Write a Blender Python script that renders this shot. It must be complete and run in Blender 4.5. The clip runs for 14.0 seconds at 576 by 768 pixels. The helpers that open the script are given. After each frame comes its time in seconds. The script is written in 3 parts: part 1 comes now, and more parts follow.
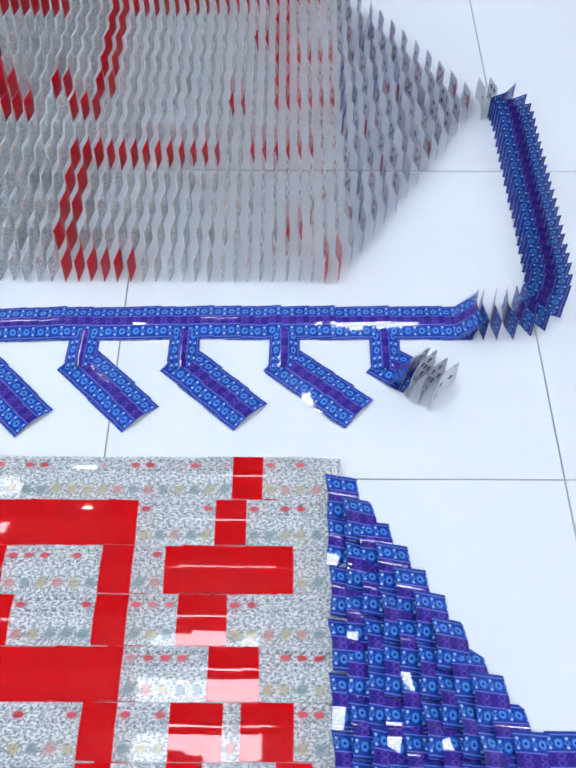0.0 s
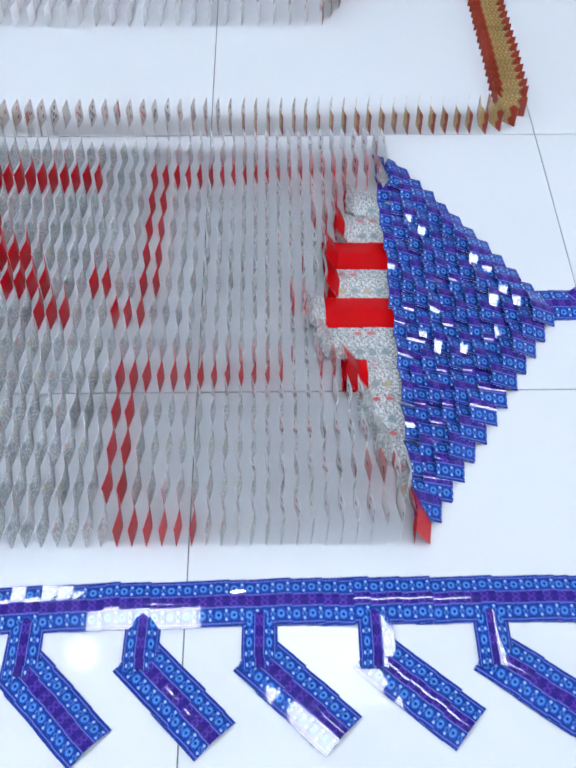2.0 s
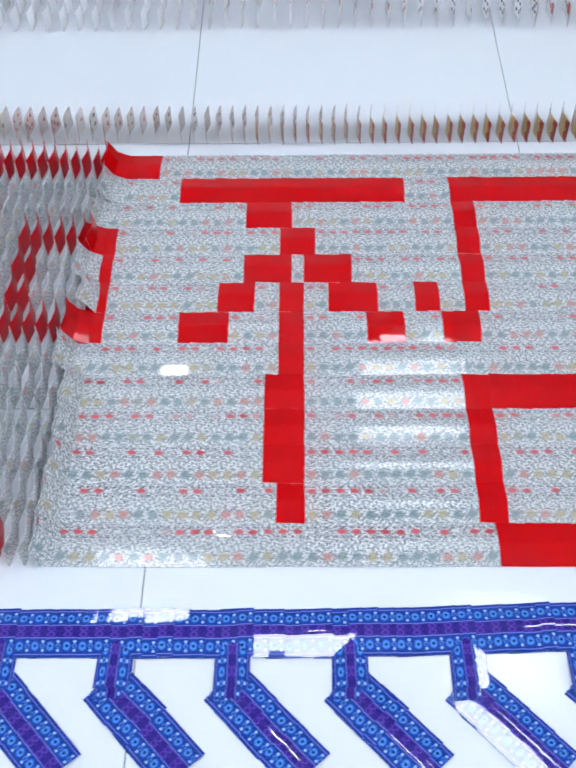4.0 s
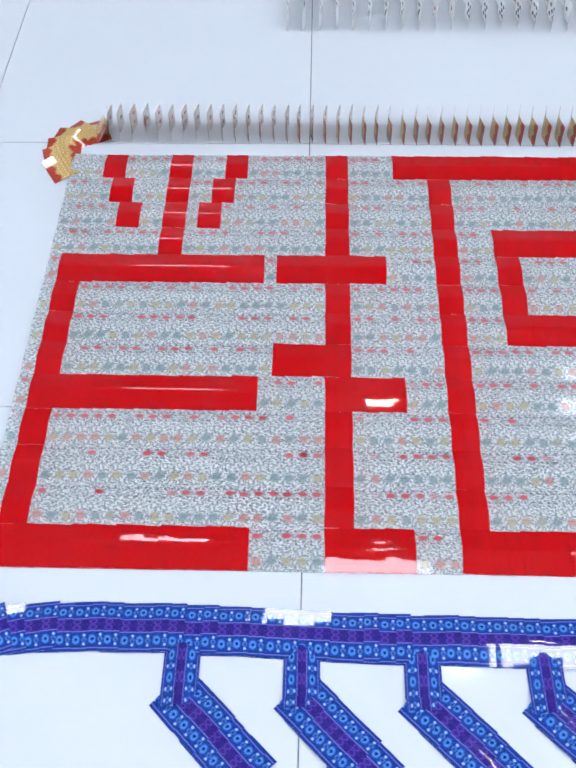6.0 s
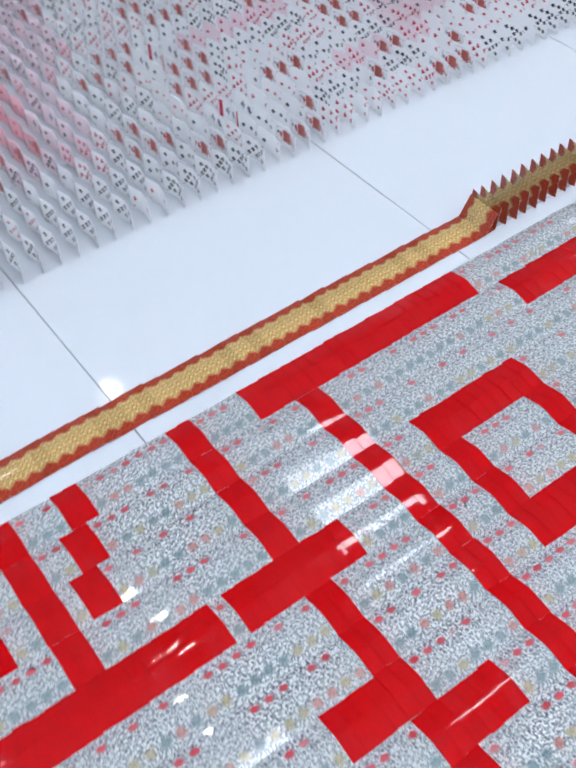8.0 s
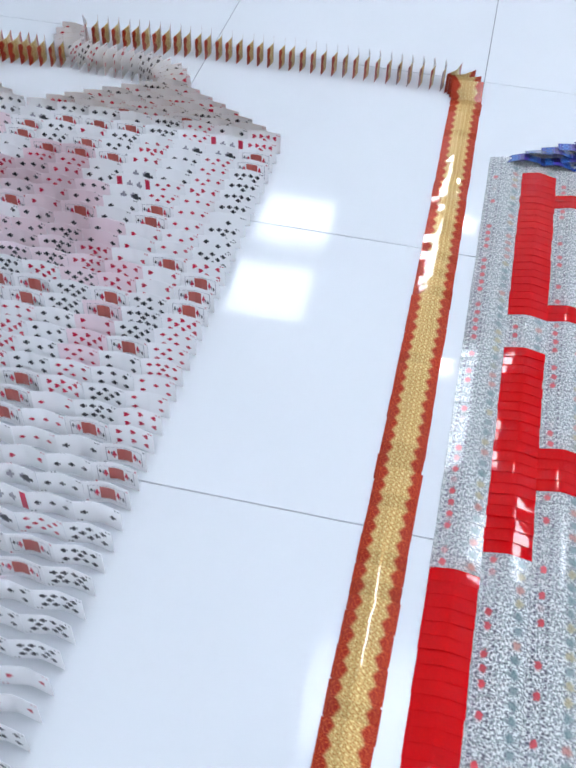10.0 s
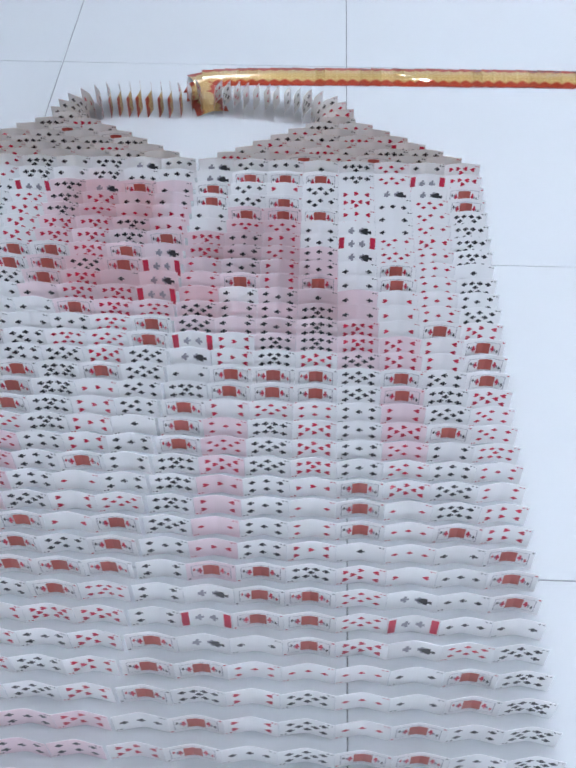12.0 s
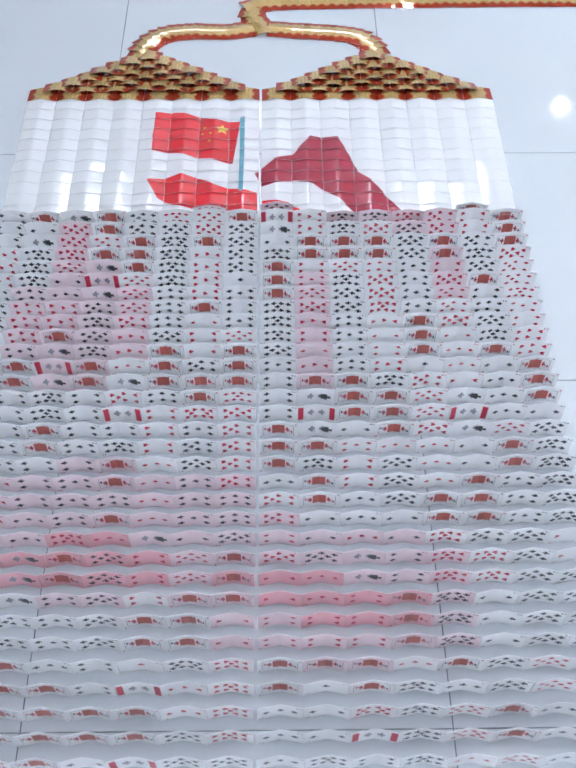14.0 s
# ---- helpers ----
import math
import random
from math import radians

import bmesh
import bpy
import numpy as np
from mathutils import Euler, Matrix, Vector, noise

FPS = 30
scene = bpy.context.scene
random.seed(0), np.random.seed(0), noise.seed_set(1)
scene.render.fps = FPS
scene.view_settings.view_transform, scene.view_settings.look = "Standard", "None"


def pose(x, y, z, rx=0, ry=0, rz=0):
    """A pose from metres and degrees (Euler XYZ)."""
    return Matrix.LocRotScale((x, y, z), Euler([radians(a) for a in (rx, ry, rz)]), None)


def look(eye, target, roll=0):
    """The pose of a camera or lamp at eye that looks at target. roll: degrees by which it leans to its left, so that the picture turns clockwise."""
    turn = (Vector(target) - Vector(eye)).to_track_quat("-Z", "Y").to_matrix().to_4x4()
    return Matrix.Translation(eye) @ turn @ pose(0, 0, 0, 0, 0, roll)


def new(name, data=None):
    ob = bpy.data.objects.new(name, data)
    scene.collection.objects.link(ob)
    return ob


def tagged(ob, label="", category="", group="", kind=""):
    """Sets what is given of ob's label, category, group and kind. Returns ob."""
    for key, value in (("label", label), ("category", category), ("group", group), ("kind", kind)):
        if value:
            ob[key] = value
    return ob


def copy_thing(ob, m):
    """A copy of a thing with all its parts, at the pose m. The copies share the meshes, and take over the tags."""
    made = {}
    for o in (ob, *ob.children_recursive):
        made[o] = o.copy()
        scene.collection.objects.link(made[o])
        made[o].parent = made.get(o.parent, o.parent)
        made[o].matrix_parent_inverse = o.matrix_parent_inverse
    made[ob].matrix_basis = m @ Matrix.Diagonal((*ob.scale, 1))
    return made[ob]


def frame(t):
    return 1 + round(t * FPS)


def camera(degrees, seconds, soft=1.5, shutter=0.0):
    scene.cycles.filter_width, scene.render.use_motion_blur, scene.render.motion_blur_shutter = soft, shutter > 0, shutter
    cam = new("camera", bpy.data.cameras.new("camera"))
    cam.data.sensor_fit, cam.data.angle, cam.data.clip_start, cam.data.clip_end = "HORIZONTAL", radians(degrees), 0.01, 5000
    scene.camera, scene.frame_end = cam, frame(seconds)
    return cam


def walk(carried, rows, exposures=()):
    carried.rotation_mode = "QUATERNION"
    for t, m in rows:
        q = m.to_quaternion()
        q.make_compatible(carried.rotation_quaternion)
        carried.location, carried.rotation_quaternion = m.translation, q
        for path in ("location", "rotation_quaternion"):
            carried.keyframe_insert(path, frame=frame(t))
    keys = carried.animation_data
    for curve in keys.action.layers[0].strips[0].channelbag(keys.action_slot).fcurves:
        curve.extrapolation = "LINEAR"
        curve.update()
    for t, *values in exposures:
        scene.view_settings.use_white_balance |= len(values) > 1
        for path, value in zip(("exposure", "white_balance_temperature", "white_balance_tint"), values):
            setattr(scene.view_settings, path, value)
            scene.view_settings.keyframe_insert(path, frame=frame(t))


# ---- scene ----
cam = camera(32.8, 14.0, 2.2, 0.2)
PATH = [
    (0, (-0.485, -0.889, 1.445), (-0.478, 0.318, -0.149), 0.5),
    (0.5, (-0.408, -0.871, 1.458), (-0.382, 0.372, -0.109), 1.2),
    (1, (-0.463, -0.685, 1.491), (-0.439, 0.543, -0.088), 0.8),
    (1.5, (-0.586, -0.526, 1.508), (-0.533, 0.715, -0.06), 1.7),
    (2, (-0.648, -0.376, 1.514), (-0.621, 0.863, -0.056), 0.5),
    (2.2, (-0.694, -0.317, 1.516), (-0.648, 0.909, -0.064), 1.4),
    (4.3, (-1.47, -0.32, 1.541), (-1.504, 0.895, -0.047), -1.4),
    (4.5, (-1.573, -0.297, 1.536), (-1.607, 0.919, -0.051), -1.3),
    (5, (-1.867, -0.282, 1.545), (-1.911, 0.927, -0.047), -0.8),
    (5.5, (-2.205, -0.324, 1.503), (-2.263, 0.905, -0.074), -0.6),
    (6, (-2.384, -0.313, 1.497), (-2.436, 0.922, -0.075), -1.2),
    (6.5, (-2.517, -0.182, 1.463), (-2.486, 1.081, -0.087), -2.5),
    (7, (-2.659, -0.032, 1.461), (-2.413, 1.227, -0.073), -2.4),
    (7.5, (-2.786, 0.182, 1.417), (-2.295, 1.403, -0.09), -3.2),
    (8, (-2.812, 0.499, 1.382), (-2.056, 1.593, -0.113), -2.6),
    (8.5, (-2.841, 0.797, 1.326), (-1.803, 1.719, -0.113), -1.4),
    (8.7, (-2.842, 0.954, 1.343), (-1.711, 1.732, -0.111), 1.6),
    (10.8, (-2.511, 1.97, 1.45), (-1.154, 2.103, -0.013), -0.1),
    (11, (-2.522, 2.08, 1.468), (-1.177, 2.19, -0.009), -0.0),
    (11.5, (-2.518, 2.292, 1.492), (-1.198, 2.362, -0.008), 0.0),
    (12, (-2.455, 2.468, 1.522), (-1.165, 2.52, -0.005), -0.2),
    (12.5, (-2.482, 2.609, 1.557), (-1.239, 2.654, -0.009), -0.7),
    (13, (-2.603, 2.712, 1.624), (-1.402, 2.748, 0.025), -1.5),
    (13.5, (-2.757, 2.72, 1.72), (-1.584, 2.724, 0.099), -0.8),
    (14, (-2.957, 2.722, 1.834), (-1.771, 2.7, 0.224), 0.5),
]
walk(cam, [(t, look(eye, target, roll)) for t, eye, target, roll in PATH])

# ---- light and exposure ----
world = bpy.data.worlds.new("room_air")
scene.world = world
world.use_nodes = True
world.node_tree.nodes["Background"].inputs[0].default_value = (0.80, 0.88, 1.0, 1)
world.node_tree.nodes["Background"].inputs[1].default_value = 0.05
PANEL_GLOW, SPOT_GLOW = 26.0, 130.0
scene.view_settings.exposure = 0.17


# ---- materials ----
LONG, TALL, SAG, THICK = 0.0850, 0.058, 0.0082, 0.0004


def material(name):
    m = bpy.data.materials.new(name)
    m.use_nodes = True
    nt = m.node_tree
    return m, nt, nt.nodes["Principled BSDF"]


def mathn(nt, op, a, b=0.0, c=None):
    n = nt.nodes.new("ShaderNodeMath")
    n.operation = op
    for i, src in enumerate((a, b, c)):
        if src is None:
            continue
        if isinstance(src, (int, float)):
            n.inputs[i].default_value = src
        else:
            nt.links.new(src, n.inputs[i])
    return n.outputs[0]


def mix(nt, fac, a, b):
    n = nt.nodes.new("ShaderNodeMix")
    n.data_type = "RGBA"
    for sock, src in ((n.inputs[0], fac), (n.inputs[6], a), (n.inputs[7], b)):
        if isinstance(src, (int, float)):
            sock.default_value = src
        elif isinstance(src, tuple):
            sock.default_value = (*src, 1)
        else:
            nt.links.new(src, sock)
    return n.outputs[2]


def step(nt, value, low, high):
    n = nt.nodes.new("ShaderNodeMapRange")
    n.interpolation_type = "SMOOTHSTEP"
    nt.links.new(value, n.inputs[0])
    n.inputs[1].default_value, n.inputs[2].default_value = low, high
    return n.outputs[0]


def card_coords(nt):
    """The print's own coordinates in metres: along the card's long side, and up its short side."""
    uv = nt.nodes.new("ShaderNodeUVMap")
    sep = nt.nodes.new("ShaderNodeSeparateXYZ")
    nt.links.new(uv.outputs[0], sep.inputs[0])
    return sep.outputs[0], sep.outputs[1]


def flat_vector(nt, u, v, scale):
    c = nt.nodes.new("ShaderNodeCombineXYZ")
    nt.links.new(mathn(nt, "MULTIPLY", u, scale), c.inputs[0])
    nt.links.new(mathn(nt, "MULTIPLY", v, scale), c.inputs[1])
    return c.outputs[0]


def noise_of(nt, vec, scale, detail=3.0):
    n = nt.nodes.new("ShaderNodeTexNoise")
    nt.links.new(vec, n.inputs["Vector"])
    n.inputs["Scale"].default_value, n.inputs["Detail"].default_value = scale, detail
    return n.outputs[0]


def cells(nt, u, v, size, shift=0.0):
    """Distance from the middle of square cells of the given size."""
    fu = mathn(nt, "SUBTRACT", mathn(nt, "FRACT", mathn(nt, "ADD", mathn(nt, "DIVIDE", u, size), shift)), 0.5)
    fv = mathn(nt, "SUBTRACT", mathn(nt, "FRACT", mathn(nt, "ADD", mathn(nt, "DIVIDE", v, size), shift)), 0.5)
    return mathn(nt, "SQRT", mathn(nt, "ADD", mathn(nt, "MULTIPLY", fu, fu), mathn(nt, "MULTIPLY", fv, fv)))


def card_gloss(m, nt, p, rough=0.3):
    info = nt.nodes.new("ShaderNodeObjectInfo")
    r = nt.nodes.new("ShaderNodeMapRange")
    nt.links.new(info.outputs["Random"], r.inputs[0])
    r.inputs[3].default_value, r.inputs[4].default_value = rough - 0.06, rough + 0.08
    nt.links.new(r.outputs[0], p.inputs["Roughness"])
    p.inputs["Specular IOR Level"].default_value = 0.03
    p.inputs["Coat Weight"].default_value, p.inputs["Coat Roughness"].default_value = 0.75, 0.03


def let_through(nt, p, colour, share):
    glow = nt.nodes.new("ShaderNodeBsdfTranslucent")
    if isinstance(colour, tuple):
        glow.inputs[0].default_value = (*colour, 1)
    else:
        nt.links.new(colour, glow.inputs[0])
    blend = nt.nodes.new("ShaderNodeMixShader")
    blend.inputs[0].default_value = share
    nt.links.new(p.outputs[0], blend.inputs[1])
    nt.links.new(glow.outputs[0], blend.inputs[2])
    nt.links.new(blend.outputs[0], nt.nodes["Material Output"].inputs[0])


def near_point(nt, u, v, u0, v0, su=1.0, sv=1.0):
    """Distance in metres from one point of the print, stretched by su and sv."""
    du = mathn(nt, "MULTIPLY", mathn(nt, "SUBTRACT", u, u0), su)
    dv = mathn(nt, "MULTIPLY", mathn(nt, "SUBTRACT", v, v0), sv)
    return mathn(nt, "SQRT", mathn(nt, "ADD", mathn(nt, "MULTIPLY", du, du), mathn(nt, "MULTIPLY", dv, dv)))


def stretched(nt, u, v, su, sv, seed):
    c = nt.nodes.new("ShaderNodeCombineXYZ")
    nt.links.new(mathn(nt, "MULTIPLY", u, su), c.inputs[0])
    nt.links.new(mathn(nt, "MULTIPLY", v, sv), c.inputs[1])
    nt.links.new(seed, c.inputs[2])
    return c.outputs[0]


def floral_back():
    """Pale card back: scribbled leaves, a row of red flowers along one side and of teal and orange ones along the other."""
    m, nt, p = material("floral_print")
    u, v = card_coords(nt)
    rnd = nt.nodes.new("ShaderNodeObjectInfo").outputs["Random"]
    pick = mathn(nt, "FRACT", mathn(nt, "MULTIPLY", rnd, 37.0))
    other = mathn(nt, "FRACT", mathn(nt, "MULTIPLY", rnd, 91.0))
    seed = mathn(nt, "SNAP", mathn(nt, "MULTIPLY", rnd, 6.0), 1.0)
    fold = mathn(nt, "PINGPONG", mathn(nt, "ADD", v, mathn(nt, "MULTIPLY", other, 0.005)), 0.013)
    leaf = noise_of(nt, stretched(nt, u, v, 240.0, 120.0, seed), 1.0, 2.0)
    stroke = noise_of(nt, stretched(nt, u, v, 420.0, 190.0, seed), 1.0, 2.0)
    curl = noise_of(nt, stretched(nt, u, v, 200.0, 240.0, mathn(nt, "ADD", seed, 11.0)), 1.0, 1.0)
    col = mix(nt, step(nt, leaf, 0.49, 0.63), (0.88, 0.90, 0.88), (0.34, 0.43, 0.41))
    col = mix(nt, mathn(nt, "MULTIPLY", step(nt, curl, 0.53, 0.61), 0.85), col, (0.20, 0.21, 0.27))
    col = mix(nt, mathn(nt, "MULTIPLY", step(nt, stroke, 0.55, 0.61), 0.9), col, (0.03, 0.04, 0.07))
    col = mix(nt, step(nt, near_point(nt, u, fold, 0.0755, 0.0065), 0.0030, 0.0016), col, (0.06, 0.04, 0.12))
    col = mix(nt, step(nt, near_point(nt, u, fold, 0.054, 0.0065), 0.0028, 0.0016), col, (0.09, 0.06, 0.12))
    wobble = mathn(nt, "MULTIPLY", mathn(nt, "SUBTRACT", curl, 0.5), 0.012)
    red = mathn(nt, "ADD", near_point(nt, u, v, 0.0655, 0.0455, 1.15, 0.8), wobble)
    red = mathn(nt, "MULTIPLY", step(nt, red, 0.0080, 0.0045), step(nt, pick, 0.36, 0.52))
    col = mix(nt, red, col, (0.72, 0.015, 0.04))
    low = mathn(nt, "ADD", near_point(nt, u, v, 0.0165, 0.0450, 0.85, 0.8), wobble)
    bloom = mix(nt, step(nt, other, 0.52, 0.56), mix(nt, step(nt, other, 0.20, 0.24), (0.58, 0.13, 0.08), (0.46, 0.36, 0.12)), (0.07, 0.20, 0.22))
    col = mix(nt, mathn(nt, "MULTIPLY", step(nt, low, 0.0085, 0.0035), 0.8), col, bloom)
    nt.links.new(col, p.inputs["Base Color"])
    card_gloss(m, nt, p)
    let_through(nt, p, mix(nt, 0.55, col, (0.96, 0.97, 0.98)), 0.54)
    return m


def red_back():
    m, nt, p = material("red_print")
    u, v = card_coords(nt)
    n = noise_of(nt, flat_vector(nt, u, v, 1.0), 240.0, 3.0)
    col = mix(nt, step(nt, n, 0.4, 0.75), (0.54, 0.0, 0.001), (0.63, 0.001, 0.003))
    nt.links.new(col, p.inputs["Base Color"])
    card_gloss(m, nt, p, 0.36)
    let_through(nt, p, (0.64, 0.004, 0.03), 0.30)
    return m


def blue_back():
    """Dark blue card back: two bands of ringed eyes with pale dots, a violet band between them, fine pale lines along the bands."""
    m, nt, p = material("blue_print")
    u, v = card_coords(nt)
    side = mathn(nt, "ABSOLUTE", mathn(nt, "SUBTRACT", u, LONG / 2))
    cell = mathn(nt, "MODULO", v, 0.0262)
    n = noise_of(nt, flat_vector(nt, u, v, 1.0), 520.0, 2.0)
    col = mix(nt, step(nt, n, 0.40, 0.62), (0.003, 0.009, 0.10), (0.010, 0.055, 0.32))
    violet = mix(nt, step(nt, noise_of(nt, stretched(nt, side, cell, 300.0, 300.0, u), 1.0, 1.0), 0.42, 0.56), (0.005, 0.009, 0.13), (0.034, 0.010, 0.18))
    col = mix(nt, step(nt, side, 0.0115, 0.0095), col, violet)
    eye = near_point(nt, side, cell, 0.0240, 0.0131, 0.9, 1.0)
    eye = mathn(nt, "ADD", eye, mathn(nt, "MULTIPLY", mathn(nt, "SUBTRACT", n, 0.5), 0.007))
    col = mix(nt, step(nt, eye, 0.0075, 0.0055), col, (0.016, 0.085, 0.42))
    col = mix(nt, mathn(nt, "MULTIPLY", mathn(nt, "MULTIPLY", step(nt, eye, 0.0022, 0.0032), step(nt, eye, 0.0062, 0.0046)), 0.75), col, (0.06, 0.25, 0.60))
    col = mix(nt, step(nt, eye, 0.0030, 0.0018), col, (0.003, 0.006, 0.06))
    for v0 in (0.0, 0.0262):
        spot = mathn(nt, "ADD", near_point(nt, side, cell, 0.0240, v0), mathn(nt, "MULTIPLY", mathn(nt, "SUBTRACT", n, 0.5), 0.006))
        col = mix(nt, mathn(nt, "MULTIPLY", mathn(nt, "MULTIPLY", step(nt, spot, 0.0016, 0.0024), step(nt, spot, 0.0046, 0.0034)), 0.6), col, (0.06, 0.22, 0.60))
    for u0 in (0.0170, 0.0310):
        for v0 in (0.0, 0.0262):
            col = mix(nt, step(nt, near_point(nt, side, cell, u0, v0), 0.0030, 0.0014), col, (0.24, 0.42, 0.78))
    for u0 in (0.0110, 0.0372):
        line = mathn(nt, "ABSOLUTE", mathn(nt, "SUBTRACT", side, u0))
        col = mix(nt, mathn(nt, "MULTIPLY", step(nt, line, 0.0011, 0.0004), 0.7), col, (0.16, 0.18, 0.58))
    petal = near_point(nt, side, cell, 0.0050, 0.0131, 1.0, 0.7)
    col = mix(nt, mathn(nt, "MULTIPLY", step(nt, petal, 0.0024, 0.0032), step(nt, petal, 0.0054, 0.0042)), col, (0.06, 0.03, 0.26))
    nt.links.new(col, p.inputs["Base Color"])
    card_gloss(m, nt, p)
    return m


def gold_back():
    """Gilded card back with scale-like marks and a red border that runs in scallops."""
    m, nt, p = material("gold_print")
    u, v = card_coords(nt)
    vec = flat_vector(nt, u, v, 1.0)
    edge = mathn(nt, "ABSOLUTE", mathn(nt, "SUBTRACT", u, LONG / 2))
    saw = mathn(nt, "MULTIPLY", mathn(nt, "PINGPONG", mathn(nt, "ADD", v, 0.002), 0.0155), 0.55)
    n = noise_of(nt, vec, 380.0, 3.0)
    gold = mix(nt, step(nt, n, 0.36, 0.62), (0.26, 0.14, 0.035), (0.60, 0.46, 0.19))
    scale = cells(nt, u, v, 0.0105)
    gold = mix(nt, mathn(nt, "MULTIPLY", mathn(nt, "MULTIPLY", step(nt, scale, 0.30, 0.38), step(nt, scale, 0.52, 0.42)), 0.55), gold, (0.36, 0.12, 0.03))
    gold = mix(nt, mathn(nt, "MULTIPLY", step(nt, scale, 0.2, 0.1), 0.45), gold, (0.85, 0.72, 0.36))
    red = mix(nt, step(nt, n, 0.45, 0.7), (0.24, 0.014, 0.008), (0.48, 0.085, 0.022))
    col = mix(nt, step(nt, mathn(nt, "ADD", mathn(nt, "ADD", edge, saw), mathn(nt, "MULTIPLY", n, 0.006)), 0.0270, 0.0350), gold, red)
    nt.links.new(col, p.inputs["Base Color"])
    p.inputs["Metallic"].default_value = 0.15
    card_gloss(m, nt, p, 0.3)
    return m


def plain(name, colour, rough=0.35, coat=0.5, wear=0.06, scale=160.0):
    m, nt, p = material(name)
    tc = nt.nodes.new("ShaderNodeTexCoord")
    n = noise_of(nt, tc.outputs["Object"], scale, 3.0)
    dark = tuple(c * (1 - wear) for c in colour)
    nt.links.new(mix(nt, n, dark, colour), p.inputs["Base Color"])
    p.inputs["Roughness"].default_value = rough
    p.inputs["Coat Weight"].default_value, p.inputs["Coat Roughness"].default_value = coat, 0.1
    return m


def card_face(name="card_stock", pale=(0.89, 0.90, 0.91), light=(0.94, 0.94, 0.94), glow_colour=(0.95, 0.95, 0.96), share=0.35):
    """White card stock, thin enough that some light comes through."""
    m, nt, p = material(name)
    tc = nt.nodes.new("ShaderNodeTexCoord")
    n = noise_of(nt, tc.outputs["Object"], 260.0, 3.0)
    nt.links.new(mix(nt, n, pale, light), p.inputs["Base Color"])
    card_gloss(m, nt, p, 0.32)
    let_through(nt, p, glow_colour, share)
    return m


def tile_glaze():
    m, nt, p = material("polished_white_tile")
    tc = nt.nodes.new("ShaderNodeTexCoord")
    info = nt.nodes.new("ShaderNodeObjectInfo")
    n = noise_of(nt, tc.outputs["Object"], 3.0, 5.0)
    tone = mathn(nt, "ADD", mathn(nt, "MULTIPLY", info.outputs["Random"], 0.25), mathn(nt, "MULTIPLY", n, 0.6))
    nt.links.new(mix(nt, tone, (0.505, 0.53, 0.56), (0.55, 0.575, 0.60)), p.inputs["Base Color"])
    r = nt.nodes.new("ShaderNodeMapRange")
    nt.links.new(noise_of(nt, tc.outputs["Object"], 9.0, 4.0), r.inputs[0])
    r.inputs[3].default_value, r.inputs[4].default_value = 0.035, 0.085
    nt.links.new(r.outputs[0], p.inputs["Roughness"])
    p.inputs["Specular IOR Level"].default_value = 0.10
    bump = nt.nodes.new("ShaderNodeBump")
    bump.inputs["Strength"].default_value, bump.inputs["Distance"].default_value = 0.04, 0.002
    nt.links.new(noise_of(nt, tc.outputs["Object"], 5.0, 2.0), bump.inputs["Height"])
    nt.links.new(bump.outputs[0], p.inputs["Normal"])
    return m


def glowing(name, colour, strength):
    m, nt, p = material(name)
    p.inputs["Base Color"].default_value = (*colour, 1)
    p.inputs["Emission Color"].default_value = (*colour, 1)
    p.inputs["Emission Strength"].default_value = strength
    return m


FLORAL, RED, BLUE, GOLD = floral_back(), red_back(), blue_back(), gold_back()
STOCK = card_face()
THIN_STOCK = card_face("thin_card_stock", share=0.6)
# Face tints that imitate light coming through cards printed red behind.
STOCK_ROSE = card_face("card_stock_pale_show_through_tint", (0.87, 0.80, 0.83), (0.92, 0.85, 0.88), (0.94, 0.66, 0.72))
STOCK_RED = card_face("card_stock_red_show_through_tint", (0.86, 0.58, 0.62), (0.90, 0.64, 0.68), (0.92, 0.34, 0.42))
INK_RED, INK_BLACK = plain("red_ink", (0.56, 0.008, 0.05)), plain("black_ink", (0.015, 0.015, 0.02))
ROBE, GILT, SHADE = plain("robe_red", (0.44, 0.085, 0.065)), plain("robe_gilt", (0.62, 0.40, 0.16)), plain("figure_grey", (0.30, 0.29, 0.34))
FLAG_RED, CRIMSON, STAR_GOLD, POLE_BLUE = (plain("flag_red", (0.66, 0.01, 0.02)), plain("crimson_print", (0.34, 0.008, 0.035)),
                                           plain("star_gold", (0.85, 0.60, 0.12)), plain("pole_blue", (0.10, 0.33, 0.42)))
TILE = tile_glaze()
GROUT = plain("grey_grout", (0.16, 0.17, 0.18), 0.8, 0.0, 0.3, 40.0)
PAINT = plain("white_wall_paint", (0.80, 0.82, 0.84), 0.7, 0.0, 0.05, 6.0)
CEILING_PAINT = plain("white_ceiling_paint", (0.72, 0.74, 0.76), 0.8, 0.0, 0.04, 5.0)
METAL = plain("white_lamp_frame", (0.75, 0.76, 0.78), 0.4, 0.2)
PANEL = glowing("panel_light", (0.82, 0.885, 1.0), PANEL_GLOW)
SPOT = glowing("spot_light", (1.0, 0.98, 0.95), SPOT_GLOW)


# ---- building helpers ----
def part(name, bm, mats, parent=None, label=""):
    me = bpy.data.meshes.new(name)
    bm.to_mesh(me)
    bm.free()
    for m in mats if isinstance(mats, (list, tuple)) else [mats]:
        me.materials.append(m)
    ob = new(name, me)
    ob.parent = parent
    if label:
        ob["label"] = label
    return ob


